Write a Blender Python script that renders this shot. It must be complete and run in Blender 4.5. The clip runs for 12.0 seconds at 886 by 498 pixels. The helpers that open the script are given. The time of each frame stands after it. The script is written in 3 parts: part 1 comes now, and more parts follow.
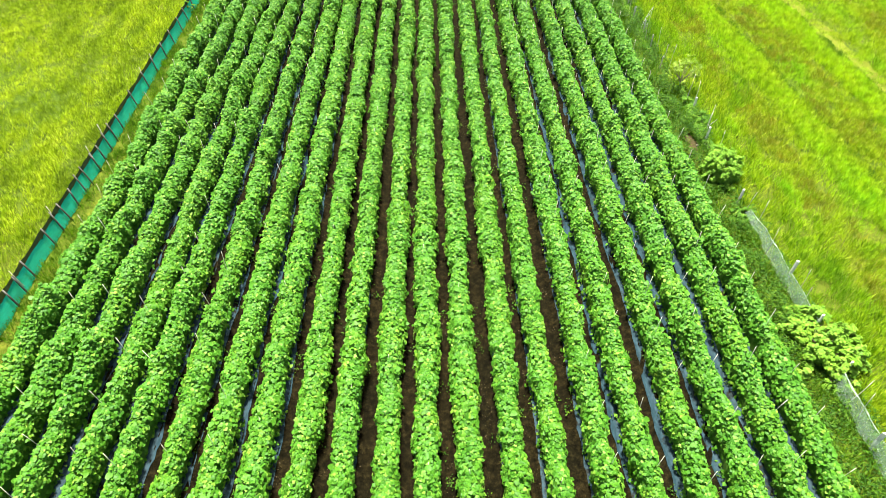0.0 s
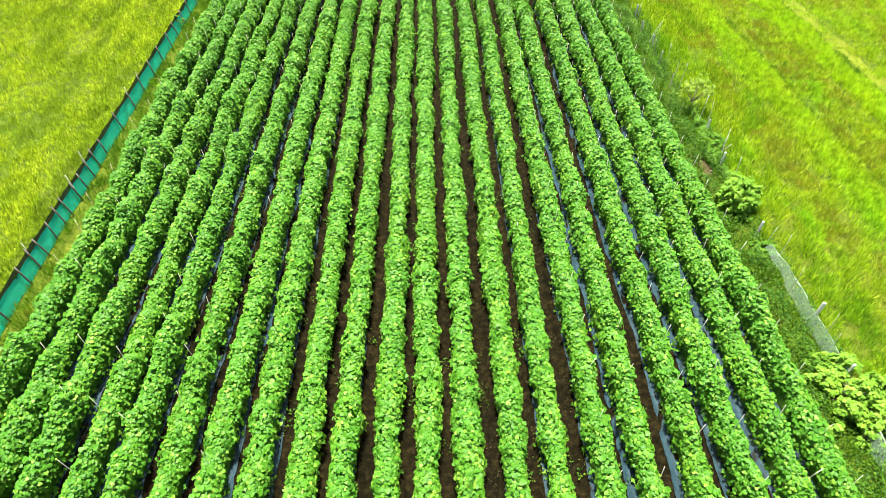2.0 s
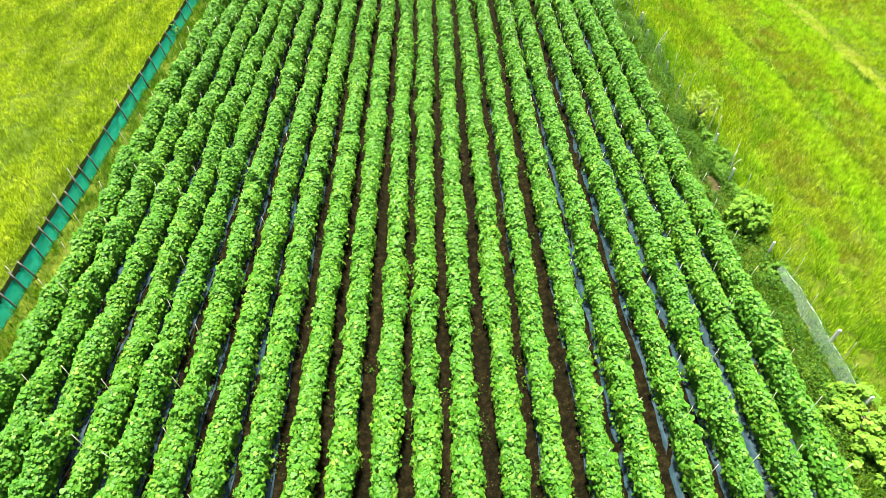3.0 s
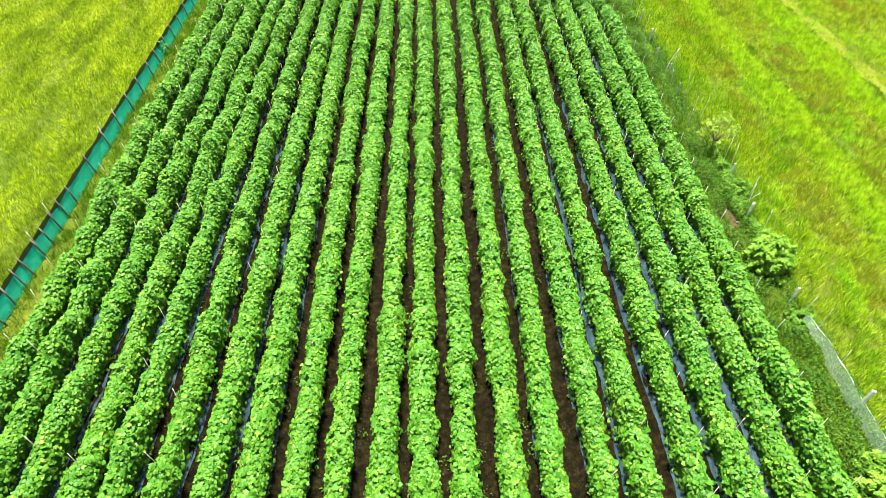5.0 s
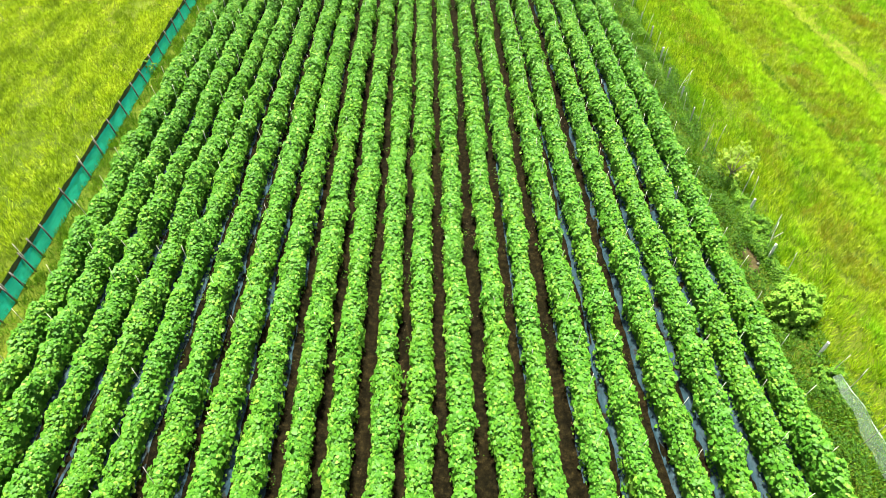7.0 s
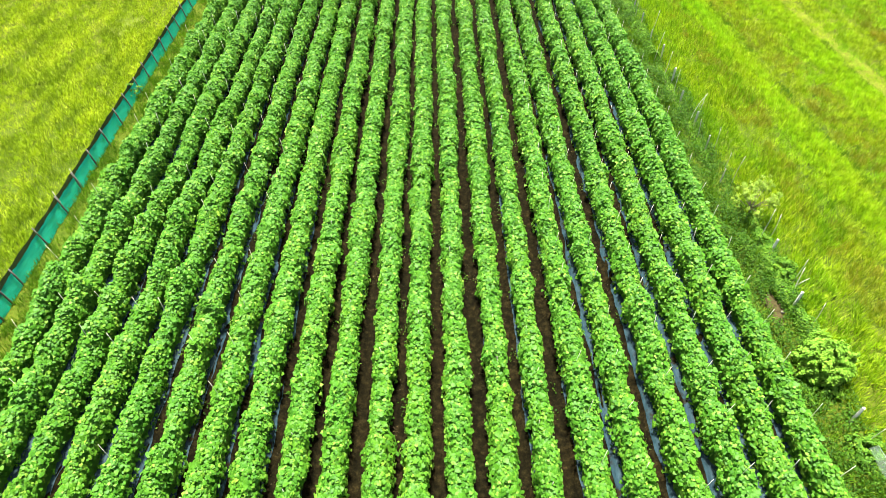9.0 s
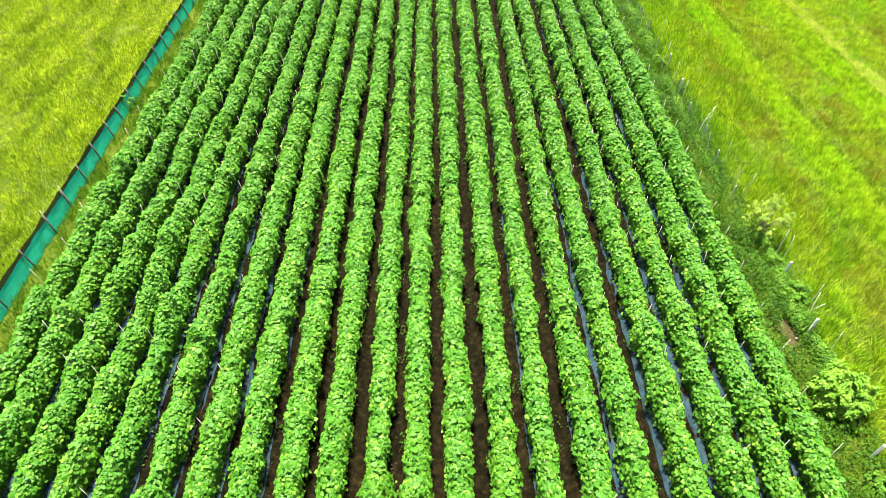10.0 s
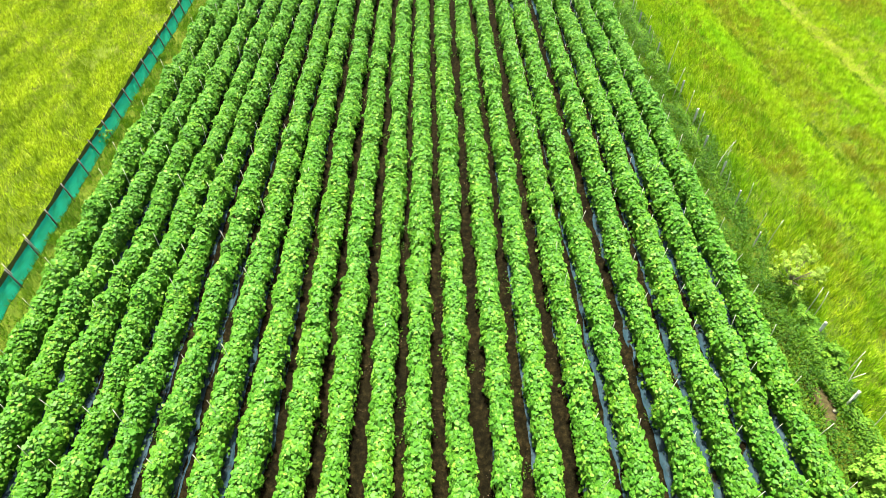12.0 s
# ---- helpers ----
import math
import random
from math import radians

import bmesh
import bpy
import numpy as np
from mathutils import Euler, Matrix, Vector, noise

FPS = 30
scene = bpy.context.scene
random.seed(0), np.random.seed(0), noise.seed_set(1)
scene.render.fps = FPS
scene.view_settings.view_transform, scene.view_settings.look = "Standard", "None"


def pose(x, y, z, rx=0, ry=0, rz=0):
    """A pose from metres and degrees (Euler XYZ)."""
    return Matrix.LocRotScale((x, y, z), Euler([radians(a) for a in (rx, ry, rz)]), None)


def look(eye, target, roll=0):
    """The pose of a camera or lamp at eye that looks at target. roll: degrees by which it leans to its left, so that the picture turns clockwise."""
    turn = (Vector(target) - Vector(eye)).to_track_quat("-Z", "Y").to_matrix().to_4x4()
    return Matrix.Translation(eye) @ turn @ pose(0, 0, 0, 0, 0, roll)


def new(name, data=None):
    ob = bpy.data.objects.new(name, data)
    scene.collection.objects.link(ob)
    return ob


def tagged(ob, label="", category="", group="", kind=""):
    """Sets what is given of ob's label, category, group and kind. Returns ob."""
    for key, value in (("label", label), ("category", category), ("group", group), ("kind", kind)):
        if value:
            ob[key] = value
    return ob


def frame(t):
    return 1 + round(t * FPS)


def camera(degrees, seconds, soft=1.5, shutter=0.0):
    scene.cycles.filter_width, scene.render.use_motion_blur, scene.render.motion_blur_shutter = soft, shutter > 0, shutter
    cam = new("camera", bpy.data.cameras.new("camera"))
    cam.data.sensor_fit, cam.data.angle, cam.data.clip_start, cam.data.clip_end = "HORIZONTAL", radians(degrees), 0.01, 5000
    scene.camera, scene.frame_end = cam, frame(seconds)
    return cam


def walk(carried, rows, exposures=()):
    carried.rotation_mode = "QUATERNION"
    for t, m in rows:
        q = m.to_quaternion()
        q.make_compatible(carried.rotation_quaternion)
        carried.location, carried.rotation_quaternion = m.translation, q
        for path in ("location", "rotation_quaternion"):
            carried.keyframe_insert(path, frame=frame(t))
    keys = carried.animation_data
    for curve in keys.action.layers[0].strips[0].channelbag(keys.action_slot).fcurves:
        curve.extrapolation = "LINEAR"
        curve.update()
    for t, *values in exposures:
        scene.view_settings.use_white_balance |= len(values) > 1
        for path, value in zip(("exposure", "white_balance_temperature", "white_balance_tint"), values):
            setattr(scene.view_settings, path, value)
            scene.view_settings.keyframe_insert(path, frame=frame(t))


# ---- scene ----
cam = camera(72.8, 12.0, 0.72)
PATH = [
    (0, (0.231, -0.577, 17.902), (0.268, 0.827, 16.478), 0.4),
    (0.5, (0.185, -0.079, 17.89), (0.225, 1.326, 16.466), 0.4),
    (1, (0.165, 0.448, 17.875), (0.207, 1.852, 16.452), 0.4),
    (1.5, (0.17, 0.998, 17.865), (0.211, 2.402, 16.441), 0.4),
    (2, (0.191, 1.577, 17.86), (0.231, 2.981, 16.437), 0.4),
    (2.5, (0.229, 2.163, 17.862), (0.267, 3.567, 16.439), 0.3),
    (3, (0.264, 2.772, 17.866), (0.301, 4.177, 16.443), 0.3),
    (5, (0.348, 5.206, 17.916), (0.382, 6.607, 16.489), 0.3),
    (5.5, (0.36, 5.811, 17.922), (0.393, 7.211, 16.494), 0.3),
    (6, (0.375, 6.426, 17.925), (0.407, 7.827, 16.498), 0.3),
    (6.5, (0.413, 7.048, 17.933), (0.445, 8.447, 16.505), 0.3),
    (7, (0.459, 7.674, 17.939), (0.489, 9.073, 16.51), 0.3),
    (9, (0.641, 10.196, 17.952), (0.662, 11.593, 16.522), 0.0),
    (9.5, (0.673, 10.816, 17.962), (0.692, 12.211, 16.529), -0.1),
    (10, (0.69, 11.466, 17.968), (0.707, 12.861, 16.534), -0.1),
    (10.5, (0.688, 12.142, 17.973), (0.707, 13.534, 16.537), -0.1),
    (11, (0.667, 12.87, 17.972), (0.687, 14.262, 16.536), -0.0),
    (11.5, (0.621, 13.64, 17.969), (0.644, 15.032, 16.532), 0.0),
    (12, (0.551, 14.438, 17.961), (0.58, 15.832, 16.528), 0.1),
]
walk(cam, [(t, look(eye, target, roll)) for t, eye, target, roll in PATH], [(0, 3.0, 6650, 9), (12, 3.0, 6650, 9)])

# ---------------------------------------------------------------- light
world = bpy.data.worlds.new("sky")
scene.world = world
world.use_nodes = True
wn, wl = world.node_tree.nodes, world.node_tree.links
sky = wn.new("ShaderNodeTexSky")
sky.sky_type = "NISHITA"
sky.sun_disc = False
SUN_EL, SUN_AZ = 74.0, -9.0          # degrees; azimuth clockwise from +y
sky.sun_elevation = radians(SUN_EL)
sky.sun_rotation = radians(SUN_AZ)
sky.air_density = 0.7
sky.dust_density = 5.0
sky.ozone_density = 0.2
wl.new(sky.outputs[0], wn["Background"].inputs[0])
wn["Background"].inputs[1].default_value = 0.029
sun = new("sun", bpy.data.lights.new("sun", "SUN"))
sun.data.energy = 1.97
sun.data.angle = radians(7.0)
sun.data.color = (1.0, 0.95, 0.86)
sun_dir = Vector((math.sin(radians(SUN_AZ)) * math.cos(radians(SUN_EL)),
                  math.cos(radians(SUN_AZ)) * math.cos(radians(SUN_EL)),
                  math.sin(radians(SUN_EL))))
sun.matrix_world = look(sun_dir * 60, (0, 0, 0))

# ---------------------------------------------------------------- materials


def material(name, rough=0.6, spec=0.3):
    m = bpy.data.materials.new(name)
    m.use_nodes = True
    b = m.node_tree.nodes["Principled BSDF"]
    b.inputs["Roughness"].default_value = rough
    b.inputs["Specular IOR Level"].default_value = spec
    return m, m.node_tree.nodes, m.node_tree.links, b


def noise_tex(n, l, scale, detail=3.0, rough=0.55, coords=None, stretch=None, turn=0.0):
    if coords is None:
        coords = n.new("ShaderNodeNewGeometry").outputs["Position"]
    if stretch:
        mp = n.new("ShaderNodeMapping")
        mp.inputs["Scale"].default_value = stretch
        mp.inputs["Rotation"].default_value = (0, 0, radians(turn))
        l.new(coords, mp.inputs["Vector"])
        coords = mp.outputs[0]
    t = n.new("ShaderNodeTexNoise")
    t.inputs["Scale"].default_value = scale
    t.inputs["Detail"].default_value = detail
    t.inputs["Roughness"].default_value = rough
    l.new(coords, t.inputs["Vector"])
    return t.outputs["Fac"]


def ramp(n, l, fac, stops):
    r = n.new("ShaderNodeValToRGB")
    e = r.color_ramp.elements
    while len(e) < len(stops):
        e.new(0.5)
    for el, (p, c) in zip(e, stops):
        el.position = p
        el.color = (*c, 1)
    l.new(fac, r.inputs[0])
    return r.outputs["Color"]


def mix(n, l, fac, a, b, how="MIX"):
    m = n.new("ShaderNodeMix")
    m.data_type = "RGBA"
    m.blend_type = how
    for sock, v in ((m.inputs[0], fac), (m.inputs[6], a), (m.inputs[7], b)):
        if isinstance(v, (int, float)):
            sock.default_value = v
        elif isinstance(v, tuple):
            sock.default_value = (*v, 1)
        else:
            l.new(v, sock)
    return m.outputs[2]


def bump(n, l, b, height, strength=0.4, dist=0.02):
    k = n.new("ShaderNodeBump")
    k.inputs["Strength"].default_value = strength
    k.inputs["Distance"].default_value = dist
    l.new(height, k.inputs["Height"])
    l.new(k.outputs[0], b.inputs["Normal"])


def leafy(name, dark, mid, light, pale, patch_scale=0.35, patch=0.6, through_light=0.3, rough=0.55, spec=0.15, patches=None, tuft_scale=2.2, stretch=None, turn=0.0, tuft_share=0.6, tufts=None, down=0.15):
    """Leaf or blade: colour differs leaf by leaf and in drifts over the field; light passes through. down: fine hairs."""
    m, n, l, b = material(name, rough, spec)
    geo = n.new("ShaderNodeNewGeometry")
    own = ramp(n, l, geo.outputs["Random Per Island"], [(0.0, dark), (0.35, mid), (0.78, light), (1.0, pale)])
    drift = ramp(n, l, noise_tex(n, l, patch_scale, 4.0, 0.6, stretch=stretch, turn=turn), patches or [(0.35, (0.8, 0.85, 0.8)), (0.5, (1, 1, 1)), (0.68, (1.35, 1.1, 0.9))])
    tuft = ramp(n, l, noise_tex(n, l, tuft_scale, 3.0, 0.6), tufts or [(0.36, (0.68, 0.74, 0.7)), (0.5, (1, 1, 1)), (0.64, (1.28, 1.2, 1.0))])
    col = mix(n, l, tuft_share, mix(n, l, patch, own, drift, "MULTIPLY"), tuft, "MULTIPLY")
    l.new(col, b.inputs["Base Color"])
    b.inputs["Sheen Weight"].default_value = down
    b.inputs["Sheen Roughness"].default_value = 0.5
    b.inputs["Sheen Tint"].default_value = (0.7, 1.0, 0.2, 1)
    tr = n.new("ShaderNodeBsdfTranslucent")
    l.new(mix(n, l, 1.0, col, (1.1, 1.2, 0.5), "MULTIPLY"), tr.inputs["Color"])
    ms = n.new("ShaderNodeMixShader")
    ms.inputs[0].default_value = through_light
    l.new(b.outputs[0], ms.inputs[1])
    l.new(tr.outputs[0], ms.inputs[2])
    l.new(ms.outputs[0], n["Material Output"].inputs["Surface"])
    return m


VINE = leafy("vine_leaf", (0.039, 0.162, 0.009), (0.058, 0.209, 0.012), (0.084, 0.262, 0.017), (0.195, 0.385, 0.042), 0.55, 0.6, 0.3, 0.5, 0.23, tuft_scale=22.0, tuft_share=0.65, tufts=[(0.38, (0.74, 0.80, 0.72)), (0.5, (1, 1, 1)), (0.62, (1.30, 1.18, 1.25))],
             patches=[(0.36, (0.88, 0.97, 1.2)), (0.5, (1, 1, 1)), (0.66, (1.25, 1.06, 0.85))])
# darker green than VINE, for the hull seen between the outer leaves
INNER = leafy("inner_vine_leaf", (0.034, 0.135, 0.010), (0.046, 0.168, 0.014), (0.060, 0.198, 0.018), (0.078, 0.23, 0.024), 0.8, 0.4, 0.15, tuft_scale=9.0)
# lit tops and shaded hollows of tussocks, put into the blade colour
TUSSOCK_SHADING = [(0.38, (0.58, 0.64, 0.55)), (0.5, (1, 1, 1)), (0.62, (1.30, 1.25, 1.18))]
# its patches also hold the light and shade of the meadow's mounds
GRASS_L = leafy("meadow_grass", (0.11, 0.17, 0.008), (0.26, 0.38, 0.016), (0.46, 0.59, 0.032), (0.70, 0.80, 0.13), 0.42, 0.75, 0.4, tuft_scale=4.5, tuft_share=0.95, tufts=TUSSOCK_SHADING,
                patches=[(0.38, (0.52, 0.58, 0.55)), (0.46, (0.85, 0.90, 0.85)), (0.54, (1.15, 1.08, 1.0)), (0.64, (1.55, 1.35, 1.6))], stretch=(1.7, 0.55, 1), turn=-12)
GRASS_R = leafy("tall_grass", (0.14, 0.245, 0.009), (0.29, 0.46, 0.016), (0.43, 0.60, 0.028), (0.58, 0.71, 0.08), 0.22, 1.0, 0.4, tuft_scale=2.6, tuft_share=0.9, tufts=TUSSOCK_SHADING,
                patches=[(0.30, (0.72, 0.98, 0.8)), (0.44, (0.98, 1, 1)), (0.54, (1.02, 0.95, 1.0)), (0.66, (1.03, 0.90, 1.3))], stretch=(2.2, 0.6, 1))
GRASS_D = leafy("dark_tall_grass", (0.08, 0.17, 0.006), (0.20, 0.37, 0.011), (0.35, 0.54, 0.017), (0.52, 0.65, 0.06), 0.3, 1.0, 0.4, tuft_scale=3.0, tuft_share=0.8,
                patches=[(0.34, (0.7, 0.85, 0.8)), (0.48, (1, 1, 1)), (0.66, (1.25, 1.05, 1.2))], stretch=(2.0, 0.6, 1))
GRASS_B = leafy("browning_grass", (0.14, 0.19, 0.012), (0.24, 0.27, 0.020), (0.33, 0.35, 0.035), (0.44, 0.44, 0.08), 0.5, 0.8, 0.3, tuft_share=0.4)
GRASS_P = leafy("dry_grass", (0.42, 0.50, 0.08), (0.52, 0.60, 0.14), (0.60, 0.66, 0.22), (0.70, 0.72, 0.34), 0.5, 0.3, 0.3, tuft_share=0.3)
WEED = leafy("weed_leaf", (0.018, 0.070, 0.004), (0.036, 0.115, 0.006), (0.062, 0.165, 0.008), (0.11, 0.22, 0.012), 0.8, 0.7, down=0.05)
WEED2 = leafy("creeper_leaf", (0.05, 0.16, 0.012), (0.085, 0.23, 0.015), (0.13, 0.29, 0.02), (0.20, 0.34, 0.03), 0.8, 0.6)
GRASS_V = leafy("verge_grass", (0.045, 0.13, 0.008), (0.08, 0.20, 0.010), (0.12, 0.26, 0.012), (0.20, 0.33, 0.02), 0.7, 0.8, tuft_scale=3.0, tufts=TUSSOCK_SHADING)
GRASS_G = leafy("fresh_grass", (0.20, 0.39, 0.010), (0.33, 0.55, 0.014), (0.45, 0.66, 0.020), (0.56, 0.72, 0.06), 0.4, 0.6, 0.4, tuft_scale=2.6, tuft_share=0.8, tufts=TUSSOCK_SHADING)
BUSH_A = leafy("bush_leaf", (0.12, 0.29, 0.022), (0.165, 0.36, 0.03), (0.215, 0.42, 0.04), (0.28, 0.47, 0.06), 1.5, 0.25, tuft_share=0.25)
BUSH_B = leafy("bright_bush_leaf", (0.10, 0.25, 0.018), (0.14, 0.31, 0.024), (0.185, 0.36, 0.032), (0.24, 0.41, 0.05), 1.5, 0.25, tuft_share=0.25)
YELLOW = leafy("yellow_tree_leaf", (0.15, 0.27, 0.025), (0.20, 0.335, 0.034), (0.26, 0.385, 0.05), (0.34, 0.45, 0.09), 1.5, 0.5)


def soil_material():
    """Damp brown earth, near black to hold the furrows' shade: clods of a hand's size, crumbs, and paler dried crusts.
    """
    m, n, l, b = material("damp_shaded_soil", 0.95, 0.05)
    clod = noise_tex(n, l, 5.0, 4.0, 0.6)
    crumb = noise_tex(n, l, 26.0, 5.0, 0.7)
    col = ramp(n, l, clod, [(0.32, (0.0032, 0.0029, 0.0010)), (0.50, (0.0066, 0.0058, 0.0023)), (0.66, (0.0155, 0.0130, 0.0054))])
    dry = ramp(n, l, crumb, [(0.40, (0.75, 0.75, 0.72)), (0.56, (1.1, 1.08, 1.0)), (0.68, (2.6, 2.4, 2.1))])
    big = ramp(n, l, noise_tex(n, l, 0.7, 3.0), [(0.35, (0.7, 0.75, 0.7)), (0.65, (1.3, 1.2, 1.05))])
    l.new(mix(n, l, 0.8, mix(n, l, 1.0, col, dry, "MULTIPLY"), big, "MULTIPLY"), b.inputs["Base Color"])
    bump(n, l, b, clod, 0.9, 0.08)
    return m


def film_material():
    """Grey plastic film, creased, with soil splashed and washed over it in patches."""
    m, n, l, b = material("grey_plastic_film", 0.55, 0.08)
    crease = noise_tex(n, l, 6.0, 4.0, 0.6, stretch=(1.6, 0.5, 1))
    film = ramp(n, l, crease, [(0.3, (0.009, 0.026, 0.034)), (0.7, (0.026, 0.059, 0.076))])
    dirt = ramp(n, l, noise_tex(n, l, 1.7, 5.0, 0.65), [(0.56, (0, 0, 0)), (0.66, (1, 1, 1))])
    l.new(mix(n, l, dirt, film, (0.016, 0.012, 0.0045)), b.inputs["Base Color"])
    l.new(ramp(n, l, dirt, [(0.0, (0.55, 0.55, 0.55)), (1.0, (0.9, 0.9, 0.9))]), b.inputs["Roughness"])
    bump(n, l, b, crease, 0.5, 0.03)
    return m


def turf_material():
    m, n, l, b = material("grassy_earth", 0.9, 0.1)
    fine = noise_tex(n, l, 3.0, 8.0, 0.7)
    col = ramp(n, l, fine, [(0.3, (0.035, 0.06, 0.005)), (0.5, (0.068, 0.105, 0.008)), (0.7, (0.12, 0.15, 0.016))])
    big = ramp(n, l, noise_tex(n, l, 0.05, 4.0), [(0.35, (0.75, 0.9, 0.8)), (0.65, (1.3, 1.05, 1.1))])
    l.new(mix(n, l, 0.8, col, big, "MULTIPLY"), b.inputs["Base Color"])
    bump(n, l, b, fine, 0.9, 0.1)
    return m


def plain(name, a, b_, scale=8.0, rough=0.7, spec=0.3, metal=0.0, stretch=None, strength=0.3, dist=0.01):
    m, n, l, b = material(name, rough, spec)
    f = noise_tex(n, l, scale, 5.0, 0.6, stretch=stretch)
    big = ramp(n, l, noise_tex(n, l, scale * 0.13, 2.0), [(0.35, (0.8, 0.8, 0.8)), (0.65, (1.1, 1.1, 1.1))])
    l.new(mix(n, l, 0.7, ramp(n, l, f, [(0.3, a), (0.7, b_)]), big, "MULTIPLY"), b.inputs["Base Color"])
    b.inputs["Metallic"].default_value = metal
    bump(n, l, b, f, strength, dist)
    return m


SOIL = soil_material()
TURF = turf_material()
EARTH = plain("bare_earth", (0.030, 0.028, 0.010), (0.075, 0.062, 0.026), 7.0, 0.95, 0.1, strength=0.8, dist=0.04)
STRAW = plain("trodden_dry_grass", (0.09, 0.12, 0.009), (0.15, 0.175, 0.018), 6.0, 0.95, 0.1, strength=0.8, dist=0.04)
MULCH = film_material()
BAMBOO = plain("bleached_bamboo", (0.60, 0.57, 0.47), (0.83, 0.80, 0.71), 14.0, 0.6, stretch=(1, 1, 0.2))
GREYWOOD = plain("weathered_post_wood", (0.075, 0.075, 0.070), (0.21, 0.20, 0.18), 10.0, 0.85, stretch=(1, 1, 0.15))
CONCRETE = plain("pale_concrete", (0.76, 0.74, 0.69), (0.88, 0.86, 0.80), 12.0, 0.8)
GREYPOST = plain("grey_post", (0.62, 0.60, 0.54), (0.84, 0.81, 0.74), 12.0, 0.85, stretch=(1, 1, 0.2))
BARK = plain("bark", (0.15, 0.13, 0.09), (0.30, 0.26, 0.19), 12.0, 0.9)
LITTER = leafy("dry_litter", (0.02, 0.014, 0.006), (0.04, 0.028, 0.012), (0.07, 0.05, 0.022), (0.14, 0.11, 0.055), 0.8, 0.5, 0.1)
ROCK = plain("field_stone", (0.12, 0.11, 0.09), (0.26, 0.24, 0.20), 9.0, 0.9)


def net_material(name, a, b_, alpha):
    m, n, l, b = material(name, 0.6, 0.3)
    streak = noise_tex(n, l, 6.0, 5.0, 0.6, stretch=(1, 0.5, 3.0))
    l.new(ramp(n, l, streak, [(0.3, a), (0.7, b_)]), b.inputs["Base Color"])
    clear = n.new("ShaderNodeBsdfTransparent")
    thin = n.new("ShaderNodeBsdfTranslucent")
    l.new(ramp(n, l, streak, [(0.3, a), (0.7, b_)]), thin.inputs["Color"])
    m1, m2 = n.new("ShaderNodeMixShader"), n.new("ShaderNodeMixShader")
    m1.inputs[0].default_value = 0.6
    l.new(b.outputs[0], m1.inputs[1])
    l.new(thin.outputs[0], m1.inputs[2])
    m2.inputs[0].default_value = alpha
    l.new(clear.outputs[0], m2.inputs[1])
    l.new(m1.outputs[0], m2.inputs[2])
    l.new(m2.outputs[0], n["Material Output"].inputs["Surface"])
    bump(n, l, b, streak, 0.3, 0.03)
    return m


GREEN_NET = net_material("green_shade_net", (0.006, 0.52, 0.38), (0.013, 0.66, 0.50), 0.96)
BLACK_NET = net_material("black_shade_net", (0.012, 0.02, 0.02), (0.03, 0.045, 0.04), 0.94)
HEM = net_material("folded_net_hem", (0.55, 0.70, 0.55), (0.74, 0.86, 0.72), 0.65)
WHITE_NET = net_material("pale_insect_net", (0.46, 0.68, 0.52), (0.66, 0.83, 0.70), 0.30)

# ---------------------------------------------------------------- builders
RNG = np.random.default_rng(7)


def thing(name, label, category, group="", kind="", at=(0, 0, 0)):
    e = new(name)
    e.empty_display_size = 0.2
    e.location = at
    return tagged(e, label, category, group, kind)


def part(name, data, mat, parent, label="", kind="", smooth=True):
    """Links a bmesh or mesh as one mesh object under a thing or part."""
    if isinstance(data, bmesh.types.BMesh):
        me = bpy.data.meshes.new(name)
        data.to_mesh(me)
        data.free()
    else:
        me = data
    if mat and not me.materials:
        me.materials.append(mat)
    if smooth:
        me.shade_smooth()
    ob = new(name, me)
    ob.parent = parent
    return tagged(ob, label, kind=kind)


def mesh_from(name, verts, loops, sides, mat):
    """A mesh from arrays: vertices, vertex numbers of all faces in a row, corners of each face."""
    me = bpy.data.meshes.new(name)
    me.vertices.add(len(verts))
    me.vertices.foreach_set("co", np.ascontiguousarray(verts, np.float32).ravel())
    me.loops.add(len(loops))
    me.loops.foreach_set("vertex_index", np.ascontiguousarray(loops, np.int32))
    me.polygons.add(len(sides))
    start = np.concatenate(([0], np.cumsum(sides)[:-1])).astype(np.int32)
    me.polygons.foreach_set("loop_start", start)
    me.update(calc_edges=True)
    me.materials.append(mat)
    return me


def scatter_mesh(name, template, faces, places, frames, sizes, mat):
    """Copies of a small template joined in one mesh. frames: rotation matrices (columns side, along, normal)."""
    v = np.einsum("nij,vj->nvi", frames, template) * sizes[:, None, None] + places[:, None, :]
    k = len(template)
    flat = np.concatenate([np.array(f) for f in faces])
    loops = (flat[None, :] + (np.arange(len(places)) * k)[:, None]).ravel()
    sides = np.tile([len(f) for f in faces], len(places))
    return mesh_from(name, v.reshape(-1, 3), loops, sides, mat)


def frames_from(normal, along):
    nrm = normal / np.linalg.norm(normal, axis=1, keepdims=True)
    al = along - (along * nrm).sum(1, keepdims=True) * nrm
    al /= np.linalg.norm(al, axis=1, keepdims=True) + 1e-9
    side = np.cross(al, nrm)
    return np.stack([side, al, nrm], axis=2)


